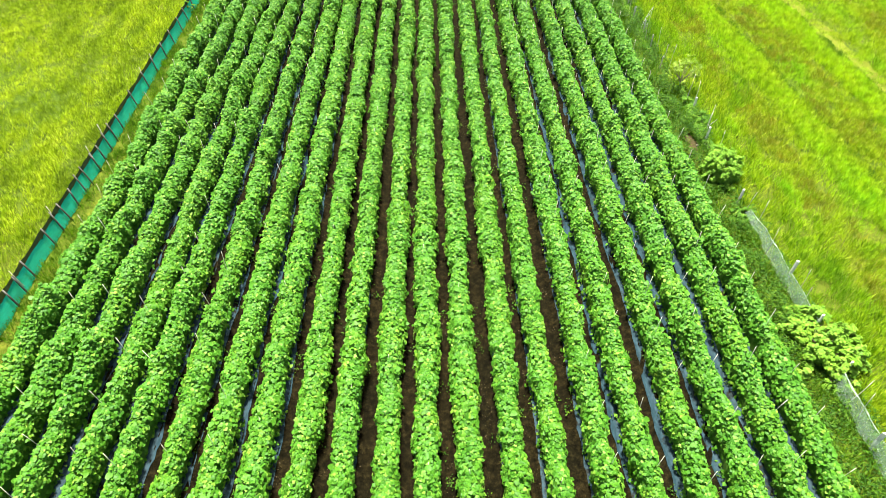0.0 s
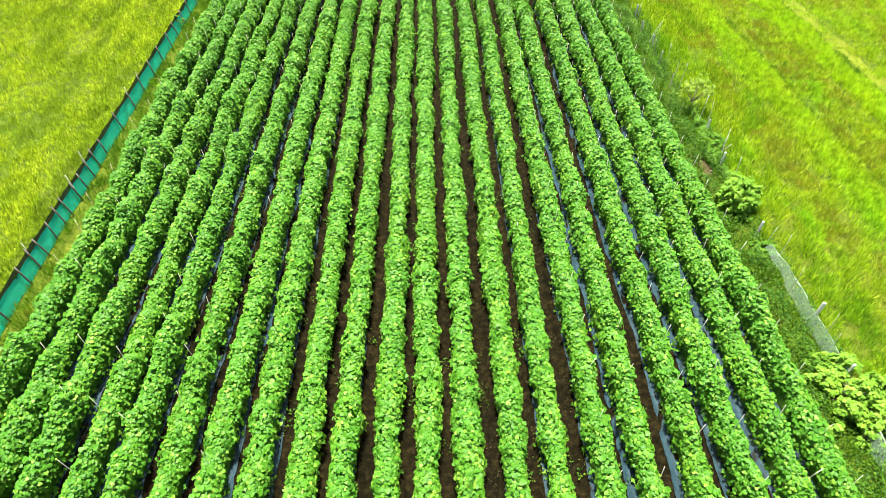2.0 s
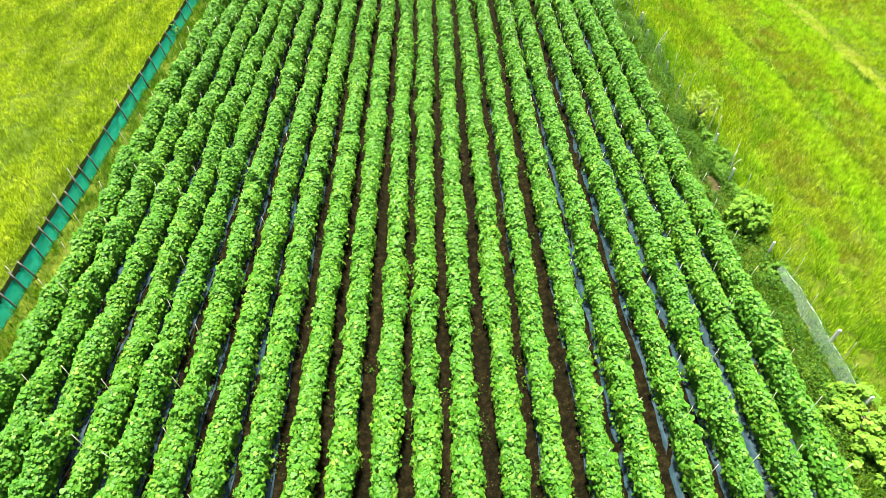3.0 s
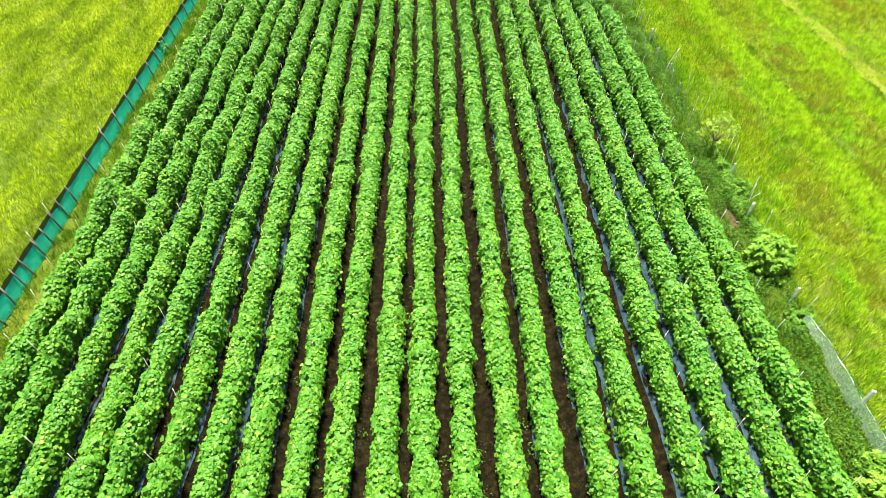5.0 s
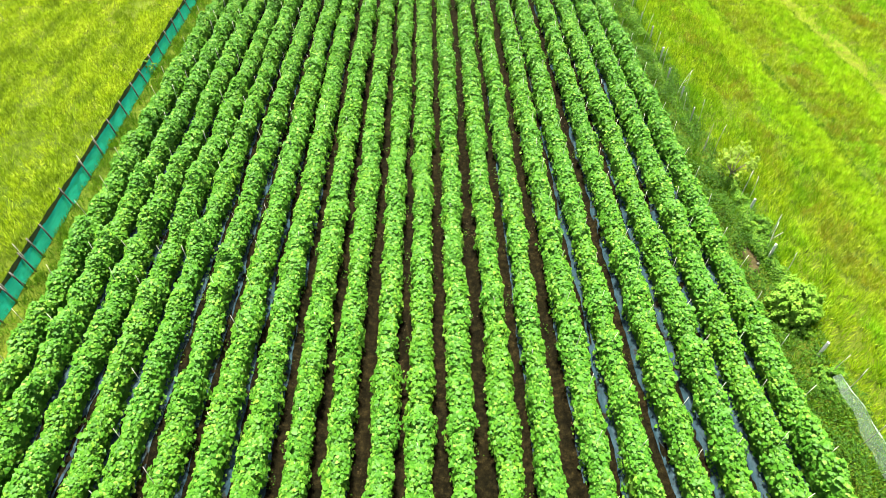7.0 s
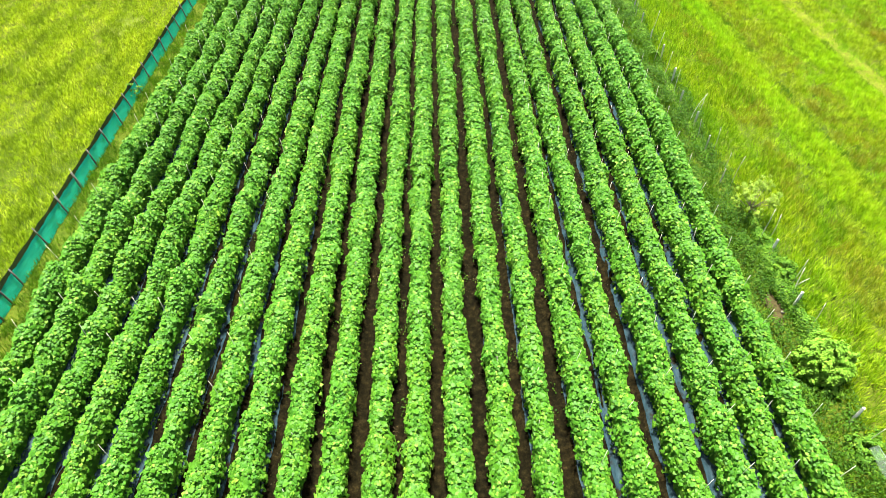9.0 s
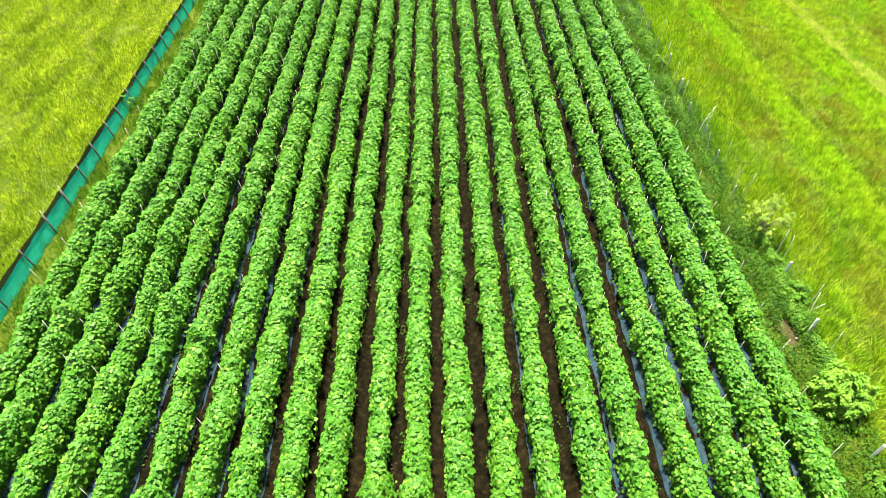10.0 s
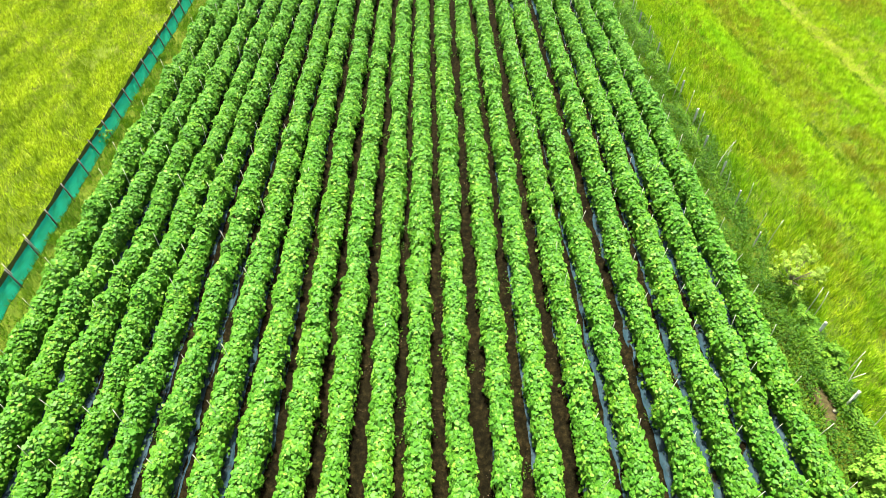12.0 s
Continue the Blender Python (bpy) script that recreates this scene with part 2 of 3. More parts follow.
def drift(x, y, size, seed):
    """Smooth random field of about 0 to 1 over the plan, with features of that size."""
    g = np.random.default_rng(seed).random((64, 64))
    total, amp = 0.0, 0.0
    for o, a in ((1.0, 1.0), (2.1, 0.55), (4.3, 0.3)):
        u, v = x / size * o + 11.3 * o, y / size * o + 5.7 * o
        i, j = np.floor(u).astype(int), np.floor(v).astype(int)
        f, h = u - i, v - j
        f, h = f * f * (3 - 2 * f), h * h * (3 - 2 * h)
        val = (g[i % 64, j % 64] * (1 - f) + g[(i + 1) % 64, j % 64] * f) * (1 - h) + (g[i % 64, (j + 1) % 64] * (1 - f) + g[(i + 1) % 64, (j + 1) % 64] * f) * h
        total, amp = total + a * val, amp + a
    return np.clip(0.5 + 1.5 * (total / amp - 0.5), 0, 1)


def wave(y, seed, length):
    """Smooth random curve of about -1 to 1 along y."""
    r = np.random.default_rng(seed)
    s = np.zeros_like(y)
    for k in range(5):
        s += np.sin(2 * np.pi * y / (length * (0.45 + 0.4 * k)) + r.uniform(0, 6.28)) * (0.5 + 0.12 * k)
    return s / 1.6


# broad shallow-lobed leaf, tip along +y, drooping from the stalk's joint to its rim
LEAF = np.array([(0, 0.08, 0.06), (0, -0.08, 0.0), (-0.42, -0.24, -0.10), (-0.56, 0.24, -0.02), (0.03, 0.80, -0.16), (0.56, 0.20, -0.01), (0.40, -0.25, -0.09)]) - (0, 0.2, 0)
LEAF_F = [(0, j % 6 + 1, j) for j in range(1, 7)]
KITE = np.array([(0, -0.05, 0), (-0.5, 0.32, 0.12), (0, 0.95, -0.10), (0.5, 0.32, 0.12)]) - (0, 0.35, 0)
KITE_F = [(0, 2, 1), (0, 3, 2)]
# slender leaf for bushes and weeds
SLIM = np.array([(0, 0, 0), (-0.22, 0.45, 0.06), (0, 1, -0.08), (0.22, 0.45, 0.06)]) - (0, 0.4, 0)
SLIM_F = [(0, 2, 1), (0, 3, 2)]
# grass blade, root at the origin, bending over towards its tip
BLADE = np.array([(0, 0, 0), (0.035, 0.09, 0.55), (-0.035, 0.09, 0.55), (0, 0.26, 1.0)])
BLADE_F = [(0, 1, 2), (2, 1, 3)]


def tube(bm, a, b, r0, r1, sides=7, bend=0.0, steps=1):
    a, b = Vector(a), Vector(b)
    d = (b - a).normalized()
    s = d.cross(Vector((0.3, 0.9, 0.2))).normalized()
    u = d.cross(s)
    rings = []
    for i in range(steps + 1):
        f = i / steps
        c = a.lerp(b, f) + s * bend * math.sin(math.pi * f)
        r = r0 + (r1 - r0) * f
        rings.append([bm.verts.new(c + (s * math.cos(t) + u * math.sin(t)) * r) for t in [2 * math.pi * k / sides for k in range(sides)]])
    for p, q in zip(rings, rings[1:]):
        for k in range(sides):
            bm.faces.new((p[k], p[(k + 1) % sides], q[(k + 1) % sides], q[k]))
    bm.faces.new(rings[0][::-1])
    bm.faces.new(rings[-1])


def fence_x(y):
    return -15.58 - 0.011 * (y - 14.0)


# ---------------------------------------------------------------- ground
bm = bmesh.new()
bmesh.ops.create_grid(bm, x_segments=60, y_segments=60, size=1500)
ground = part("ground", bm, TURF, None)
tagged(ground, "wide flat meadow ground under green grass", "ground", kind="structure")

ROW_X = [-13.70, -12.45, -11.22, -9.96, -8.82, -7.50, -6.20, -4.99, -3.69, -2.45, -1.19, 0.0,
         1.25, 2.58, 3.81, 5.22, 6.43, 7.90, 9.24, 10.53, 11.82]
Y0, Y1 = 4.0, 62.0


def bed_height(x, y):
    d = np.min(np.abs(np.asarray(x)[..., None] - np.array(ROW_X)), axis=-1)
    return 0.012 + 0.20 * np.clip((0.62 - d) / 0.28, 0, 1) ** 1.3


xs = np.arange(-14.4, 12.5, 0.11)
ys = np.arange(Y0 - 1.0, Y1 + 1.0, 0.4)
gx, gy = np.meshgrid(xs, ys)
gz = bed_height(gx, gy) + 0.035 * (RNG.random(gx.shape) - 0.5)
gz[:, 0] = gz[:, -1] = gz[0, :] = gz[-1, :] = 0.004
gz += 0.10 * np.clip(drift(gx * 2.2, gy, 1.6, 77) - 0.58, 0, 1)
gz = np.maximum(gz, 0.004)
gz[:, 0] = gz[:, -1] = gz[0, :] = gz[-1, :] = 0.004
nx, ny = len(xs), len(ys)
q = (np.arange(ny - 1)[:, None] * nx + np.arange(nx - 1)[None, :]).ravel()
loops = np.stack([q, q + 1, q + nx + 1, q + nx], 1).ravel()
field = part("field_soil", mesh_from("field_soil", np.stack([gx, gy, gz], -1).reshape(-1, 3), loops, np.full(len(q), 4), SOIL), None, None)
tagged(field, "damp brown soil in beds and furrows, furrow shade in its dark colour", "soil", kind="structure")


# ---------------------------------------------------------------- vine rows
def lumps(y, seed, length):
    """Uneven random curve of about -1 to 1 along y."""
    return 2 * drift(np.asarray(y, float), np.full(np.shape(y), 0.37 * (seed % 89)), length, seed) - 1


STAKE_GAP = 1.79
STAKE_PHASE = [6.5, 7.8, 6.3, 7.6, 7.3, 7.75, 7.8, 6.9, 6.4, 7.8, 7.3, 7.0, 6.7, 7.0, 6.5, 7.0, 6.9, 6.3, 6.65, 6.8, 6.5]


# where the vines stand tallest, row by row
TALL_PLANTS = {0: (13.9, 25.8, 31.7), 1: (11.4, 17.3, 24.9, 29.0), 2: (10.0, 11.7, 15.4, 26.6, 28.1), 3: (26.8, 28.6, 30.6, 36.6), 4: (14.4, 25.2), 5: (12.9, 18.4),
               16: (14.7, 19.6), 17: (11.4, 18.8, 22.3, 24.3), 18: (19.5, 21.0, 24.5), 19: (17.3, 21.2, 24.6, 26.3), 20: (15.0, 16.4)}


def swag(k, y):
    """Height of the vines over the top string: highest at each stake, sagging between, each stake different."""
    u = (np.asarray(y, float) - STAKE_PHASE[k]) / STAKE_GAP + 20
    i = np.floor(u).astype(int)
    f = u - i
    g = np.random.default_rng(640 + k).uniform(0.15, 1.0, 80) ** 1.4
    top = 0.6 * (g[i] * np.clip(1 - f / 0.55, 0, 1) ** 1.2 + g[i + 1] * np.clip(1 - (1 - f) / 0.30, 0, 1) ** 0.8)
    for at in TALL_PLANTS.get(k, ()):
        d = at - np.asarray(y, float)
        top = np.maximum(top, np.where(d >= 0, np.clip(1 - d / 1.6, 0, 1) ** 0.8, np.clip(1 + d / 0.25, 0, 1)))
    return top


def row_shape(k, y):
    """Centre line, greatest half width and crest of row k at y."""
    cx = ROW_X[k] + 0.05 * lumps(y, 100 + k, 5.0) + 0.022 * lumps(y, 150 + k, 1.2)
    top = swag(k, y)
    w = (0.376 if k > 13 else (0.346 if k < 6 else 0.385)) + 0.045 * lumps(y, 200 + k, 2.6) + (0.075 if k < 6 or k > 13 else 0.055) * lumps(y, 250 + k, 0.7) + (0.06 if k < 6 or k > 13 else 0.03) * top
    w = w + 0.022 * np.clip((np.asarray(y, float) - 26) / 8, 0, 1)
    wild = 0.10 + 0.09 * (k < 6) + 0.05 * (k > 14)
    h = (1.29 if k < 14 else 1.36) + (0.42 if k < 6 else (0.32 if k > 13 else 0.18)) * top + wild * lumps(y, 300 + k, 1.4) + 0.12 * lumps(y, 400 + k, 0.7) + 0.06 * lumps(y, 450 + k, 0.35)
    return cx, w, h


def vine_leaves(k, y0, y1, per_metre, small, large, template, faces):
    """Leaves of row k from y0 to y1, overlapping like shingles on a steep rounded bank."""
    r = np.random.default_rng(1000 + k + int(y0))
    n = int((y1 - y0) * per_metre)
    y = r.uniform(y0, y1, n)
    cx, w, h = row_shape(k, y)
    s = np.where(r.random(n) < 0.87, r.uniform(-1.0, 1.0, n), r.choice((-1, 1), n) * r.uniform(1.0, 1.6, n))  # -1..1: the bank, beyond: its foot
    phi = np.sign(s) * np.minimum(np.abs(s), 1) ** 0.88 * np.pi / 2
    low = 0.70
    flare = -0.06
    drop = np.clip(np.abs(s) - 1, 0, None) / 0.6
    inset = 1 - (0.28 if y0 < 20 else 0.24) * r.random(n) ** 1.2 + 0.10 * (r.random(n) > 0.88)
    steep = 1.18 if k < 6 or k > 14 else 1.0
    out = np.sign(s) * np.abs(np.sin(phi)) ** (0.95 * steep)
    bunch = 2 * drift(y, 40 + 3.1 * k + 0.6 * s, 0.5, 3000 + k) - 1
    inset = inset * (1 + 0.29 * bunch)
    x = cx + w * out * inset * (1 + flare * drop)
    z = low + (h - low) * np.cos(phi) ** (0.9 * steep) * (0.55 + 0.45 * inset) - drop * 0.54
    up = np.stack([np.sin(phi) * 0.80, np.zeros(n) - 0.12, np.cos(phi) * 0.62 + 0.46 - 0.08 * drop], 1)
    normal = up + r.normal(0, 0.34, (n, 3))
    along = np.stack([out * 0.9 + r.normal(0, 0.5, n), r.normal(0, 0.7, n), -0.6 * np.abs(np.sin(phi)) + r.normal(0, 0.3, n)], 1)
    size = r.uniform(small, large, n)
    return scatter_mesh("leaves", template, faces, np.stack([x, y, z], 1), frames_from(normal, along), size, VINE)


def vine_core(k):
    """A closed hull for the dense mass of leaves and shoots inside a row, just under the outer leaves."""
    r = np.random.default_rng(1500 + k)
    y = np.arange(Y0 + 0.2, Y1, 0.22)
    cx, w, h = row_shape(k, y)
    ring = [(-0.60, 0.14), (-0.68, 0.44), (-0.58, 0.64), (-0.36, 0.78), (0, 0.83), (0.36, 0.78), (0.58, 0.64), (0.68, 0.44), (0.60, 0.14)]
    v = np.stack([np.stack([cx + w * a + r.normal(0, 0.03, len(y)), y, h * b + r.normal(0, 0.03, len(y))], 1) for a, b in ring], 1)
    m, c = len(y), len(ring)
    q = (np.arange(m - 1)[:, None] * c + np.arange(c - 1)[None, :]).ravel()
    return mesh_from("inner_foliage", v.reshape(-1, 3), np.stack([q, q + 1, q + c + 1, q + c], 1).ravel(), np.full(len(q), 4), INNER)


def mulch_mesh(k):
    y = np.arange(Y0, Y1, 0.25)
    r = np.random.default_rng(500 + k)
    base = 0.43 if k < 8 else (0.28 if k < 14 else (0.38 if k < 16 else 0.48))
    base = base * (1 - 0.16 * np.clip((y - 24) / 14, 0, 1))
    lw = base * (0.97 + 0.16 * lumps(y, 600 + k, 1.5)) + r.normal(0, 0.012, len(y))
    rw = base * (0.97 + 0.16 * lumps(y, 700 + k, 1.5)) + r.normal(0, 0.012, len(y))
    cols = []
    for f in np.linspace(-1, 1, 7):
        x = ROW_X[k] + np.where(f < 0, np.minimum(lw, 0.62), np.minimum(rw, 0.62)) * f
        cols.append(np.stack([x, y, bed_height(x, y) + 0.022 + 0.012 * r.random(len(y))], 1))
    v = np.stack(cols, 1)
    m, c = len(y), 7
    q = (np.arange(m - 1)[:, None] * c + np.arange(c - 1)[None, :]).ravel()
    return mesh_from("plastic_mulch", v.reshape(-1, 3), np.stack([q, q + 1, q + c + 1, q + c], 1).ravel(), np.full(len(q), 4), MULCH)


def stakes_for(k, row, row_inv):
    """Thin bamboo stakes at even steps along a row, their tips above the leaves."""
    r = random.Random(40 + k)
    y = STAKE_PHASE[k] - 2 * STAKE_GAP
    while y < Y1 - 1:
        if y > Y0 + 0.3 and r.random() < (0.92 if k > 14 else (0.5 if k < 7 else 0.4)):
            yy = y + r.uniform(-0.12, 0.12)
            x = ROW_X[k] + r.uniform(-0.05, 0.05)
            _, _, top = row_shape(k, np.array([yy]))
            if k > 14:
                tip, lean = r.uniform(1.85, 2.2), r.uniform(-0.06, 0.16)
            elif k < 7:
                tip, lean = r.uniform(1.85, 2.25), r.uniform(-0.18, 0.06)
            else:
                tip, lean = float(top[0]) + r.uniform(0.04, 0.20), r.uniform(-0.15, 0.15)
            bm = bmesh.new()
            tube(bm, (x - 0.3 * lean, yy, 0.1), (x + lean, yy + r.uniform(-0.14, 0.14), tip), 0.011, 0.007, 6, r.uniform(-0.06, 0.06), 4)
            st = part("stake", bm, BAMBOO, row, "thin bleached bamboo stake")
            st.matrix_parent_inverse = row_inv
        y += STAKE_GAP


BIG_LEAVES = []
for i, cup in enumerate((0.8, 1.2, 1.6)):
    rim = [(0.0, 0.0), (0.3, -0.14), (0.52, 0.02), (0.54, 0.34), (0.36, 0.68), (0.0, 0.95), (-0.36, 0.68), (-0.54, 0.34), (-0.52, 0.02), (-0.3, -0.14)]
    v = [(0, 0.32, -0.03)] + [(x, y, 0.22 * cup * (x * x) - 0.05 * y * y) for x, y in rim]
    f = [(0, j + 1, (j + 1) % 10 + 1) for j in range(10)]
    me = bpy.data.meshes.new("leaf")
    me.from_pydata(v, [], [t[::-1] for t in f])
    me.materials.append(VINE)
    me.shade_smooth()
    BIG_LEAVES.append(me)

for k in range(len(ROW_X)):
    row = thing("vine_row", "dense row of bright green climbing vegetable vines on a mulched bed", "crop row", "rows of climbing vines", at=(ROW_X[k], Y0, 0))
    row_inv = Matrix.Translation((-ROW_X[k], -Y0, 0))
    for nm, me, mt, kd in (("leaves", vine_leaves(k, Y0, 31, 395, 0.076, 0.144, LEAF, LEAF_F), VINE, "stuff"),
                           ("leaves", vine_leaves(k, 31, Y1, 390, 0.12, 0.19, KITE, KITE_F), VINE, "stuff"),
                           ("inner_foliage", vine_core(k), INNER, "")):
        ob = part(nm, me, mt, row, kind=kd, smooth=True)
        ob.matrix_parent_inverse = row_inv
    stakes_for(k, row, row_inv)
    r = random.Random(900 + k)
    for i in range(36):
        yy = r.uniform(6.5, 30)
        xc, ww, hh = (float(a[0]) for a in row_shape(k, np.array([yy])))
        off = r.uniform(-0.8, 0.8)
        ob = new("leaf", BIG_LEAVES[i % 3])
        ob.parent = row
        ob.matrix_parent_inverse = row_inv
        ob.matrix_basis = pose(xc + ww * off, yy, 0.66 + (hh - 0.62) * math.sqrt(1 - off * off), r.uniform(-25, 25), off * 50 + r.uniform(-15, 15), r.uniform(0, 360)) @ Matrix.Scale(r.uniform(0.15, 0.19), 4)
    film = part("plastic_mulch", mulch_mesh(k), MULCH, None)
    tagged(film, "bluish grey plastic film laid over a planting bed", "plastic mulch", "mulch films under the rows")


def furrow_scatter(name, clumps, each, spread, size, mat, seed, lift, side_bias):
    """Clumps lying or growing between the beds; side_bias: how much thicker beside the outer rows."""
    r = np.random.default_rng(seed)
    cx, cy = r.uniform(ROW_X[0] - 0.6, ROW_X[-1] + 0.6, clumps), Y0 + (Y1 - Y0) * r.random(clumps) ** 1.25
    ok = r.random(clumps) < np.clip(2.2 * drift(cx, cy, 1.8, seed + 1) - 0.95 + side_bias * (np.abs(cx) / 13) ** 2, 0.02, 1)
    cx, cy = cx[ok], cy[ok]
    own = r.integers(0, len(cx), len(cx) * each)
    x, y = cx[own] + r.normal(0, spread, len(own)), cy[own] + r.normal(0, spread * 1.5, len(own))
    d = np.min(np.abs(x[:, None] - np.array(ROW_X)), axis=1)
    ok = (d > 0.30) & (y > Y0) & (y < Y1)
    x, y = x[ok], y[ok]
    n = len(x)
    z = bed_height(x, y) + 0.03 + lift * r.random(n)
    normal = np.stack([r.normal(0, 0.4, n), r.normal(0, 0.4, n), np.ones(n)], 1)
    return scatter_mesh(name, SLIM * (1.6, 1, 1), SLIM_F, np.stack([x, y, z], 1), frames_from(normal, r.normal(0, 1, (n, 3))), r.uniform(0.5, 1.3, n) * size, mat)


litter = part("leaf_litter", furrow_scatter("leaf_litter", 5200, 8, 0.10, 0.042, LITTER, 811, 0.02, 0.0), LITTER, None, smooth=False)
tagged(litter, "dry brown leaf litter and straw scattered in the furrows", "litter", kind="stuff")
sprouts = part("furrow_weeds", furrow_scatter("furrow_weeds", 2600, 16, 0.09, 0.07, WEED, 821, 0.14, 0.5), WEED, None, smooth=False)
tagged(sprouts, "small dark green weeds sprouting between the beds", "weeds", kind="stuff")


# ---------------------------------------------------------------- grass
def grass_mesh(name, x0, x1, y0, y1, density, height, mat, seed, keep=None, lean=(0.3, 0.3), swell=None, even=False, mound=None):
    r = np.random.default_rng(seed)
    n = int((x1 - x0) * (y1 - y0) * density)
    tufts = max(1, n // 26)
    tx, ty = r.uniform(x0, x1, tufts), r.uniform(y0, y1, tufts)
    own = r.integers(0, tufts, n)
    ox, oy = r.normal(0, 0.13, n), r.normal(0, 0.13, n)
    x, y = np.clip(tx[own] + ox, x0, x1), ty[own] + oy
    if keep is not None:
        ok = keep(x, y)
        x, y, ox, oy = x[ok], y[ok], ox[ok], oy[ok]
        n = len(x)
    clump = 0.55 * drift(x, y, 1.3, seed + 50) + 0.6 * drift(x, y, 0.5, seed + 52) + 0.4 * drift(x, y, 5.0, seed + 51)
    if mound is not None:
        clump = 0.75 * clump + 0.7 * mound(x, y) - 0.1
    if even:
        clump = 0.55 + 0.25 * clump
    if swell is not None:
        clump = clump * swell(x, y)
    size = height * np.clip(0.22 + 1.1 * clump + r.normal(0, 0.18, n), 0.42, 1.55)
    ang = r.uniform(0, 2 * np.pi, n)
    along = np.stack([np.cos(ang) + lean[0] + 9 * ox, np.sin(ang) + lean[1] + 9 * oy, np.zeros(n)], 1)
    normal = np.stack([r.normal(0, 0.25, n), r.normal(0, 0.25, n), np.ones(n)], 1)
    z = np.zeros(n)
    return scatter_mesh(name, BLADE, BLADE_F, np.stack([x, y, z], 1), frames_from(normal, along), size, mat)


def in_view_left(x, y):
    return (x > -14.5 - 0.50 * (y - 4)) & (x > -31.5) & (x < fence_x(y) - 0.3)


def in_view_right(x, y):
    return (x < 14.6 + 0.54 * (y - 4)) & (x < 34.5)


def ridge_x(y):
    return 19.35 - 0.055 * (y - 40)


def track_x(y):
    return 25.75 - 0.05 * (y - 42)


def right_swell(x, y):
    """Grass thick on the crests of the old beds, thin in the ditches beside them and on the trodden track."""
    total = np.ones_like(x)
    for d in (x - ridge_x(y), x - track_x(y) + 1.6):
        total += 0.6 * np.exp(-((d + 0.25) / 0.65) ** 2) - 0.35 * np.exp(-((d - 1.05) / 0.5) ** 2)
    return total - 0.6 * np.exp(-((x - track_x(y)) / 0.7) ** 2) - 0.25 * np.exp(-((x - 17.2) / 0.7) ** 2) + 0.3 * np.exp(-((x - 15.6) / 0.6) ** 2)


def beside(line, half):
    return lambda x, y: np.abs(x - line(y) + 0.25 * (drift(x, y, 1.6, 91) - 0.5)) < half * (0.55 + 0.9 * drift(x, y, 2.4, 92))


def off_track(x, y):
    t = np.abs(x - track_x(y))
    return in_view_right(x, y) & ((t > 0.8) | (drift(x * 1.5, y * 0.5, 0.7, 95) > 0.22))


def mound_left(x, y):
    """Tussocky swells running along the meadow."""
    return drift(x + 0.22 * y, 0.38 * y, 1.3, 333)


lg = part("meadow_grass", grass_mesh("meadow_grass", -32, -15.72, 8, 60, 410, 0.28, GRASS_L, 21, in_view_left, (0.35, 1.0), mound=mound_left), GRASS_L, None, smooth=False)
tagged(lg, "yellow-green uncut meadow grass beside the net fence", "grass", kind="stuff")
def pale_spot(x, y):
    return ((x + 19.45) / 0.75) ** 2 + ((y - 48.4) / 1.5) ** 2 < 0.4 + 1.2 * drift(x, y, 0.8, 97)


pg = part("dry_grass_patch", grass_mesh("dry_grass_patch", -20.6, -18.3, 46, 51, 330, 0.30, GRASS_P, 33, pale_spot, (0.35, 1.0), even=True), GRASS_P, None, smooth=False)
tagged(pg, "pale dry straw-coloured tuft of grass in the meadow", "grass", kind="stuff")
for line, wide, label in ((lambda y: ridge_x(y) - 0.2, 0.62, "ridge of taller fresh green grass along an old furrow"), (lambda y: track_x(y) - 1.8, 0.7, "strip of fresh green grass beside a trodden track")):
    ridge = part("grass_ridge", grass_mesh("grass_ridge", 17.8, 30.5, 10, 60, 430, 0.40, GRASS_G, 26, beside(line, wide), (0.5, 1.0), even=True), GRASS_G, None, smooth=False)
    tagged(ridge, label, "grass", kind="stuff")
ty = np.arange(14, 62, 0.5)
tv = np.stack([np.stack([track_x(ty) + f * (0.55 + 0.18 * wave(ty, 930 + i, 3.0)), ty, np.full(len(ty), 0.012)], 1) for i, f in enumerate((-1, 0, 1))], 1)
tq = (np.arange(len(ty) - 1)[:, None] * 3 + np.arange(2)[None, :]).ravel()
track = part("trodden_track", mesh_from("trodden_track", tv.reshape(-1, 3), np.stack([tq, tq + 1, tq + 4, tq + 3], 1).ravel(), np.full(len(tq), 4), STRAW), STRAW, None)
tagged(track, "trodden track of dry brownish grass through the meadow", "path", kind="structure")


def near_fence(x, y):
    return x < 15.6 + 3.4 * drift(x, y, 3.5, 97)


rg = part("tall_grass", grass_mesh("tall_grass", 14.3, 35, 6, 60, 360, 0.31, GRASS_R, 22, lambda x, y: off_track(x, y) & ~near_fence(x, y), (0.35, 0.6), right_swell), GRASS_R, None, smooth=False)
dg = part("tall_grass", grass_mesh("tall_grass", 14.3, 19.2, 6, 60, 370, 0.35, GRASS_D, 28, lambda x, y: in_view_right(x, y) & near_fence(x, y), (0.35, 0.6)), GRASS_D, None, smooth=False)
tagged(dg, "darker green tall grass growing along the post line", "grass", kind="stuff")
def browning(x, y):
    """Where the grass turns brown: in the hollows between the crests, in drifts."""
    hollow = np.exp(-((x - 17.2 - 0.05 * np.clip(34 - y, 0, 20)) / 1.0) ** 2) + np.exp(-((x - ridge_x(y) - 2.2) / 1.5) ** 2) + 0.8 * np.exp(-((x - 30) / 1.6) ** 2)
    return in_view_right(x, y) & (drift(x, y * 0.6, 1.6, 95) * hollow > 0.26)


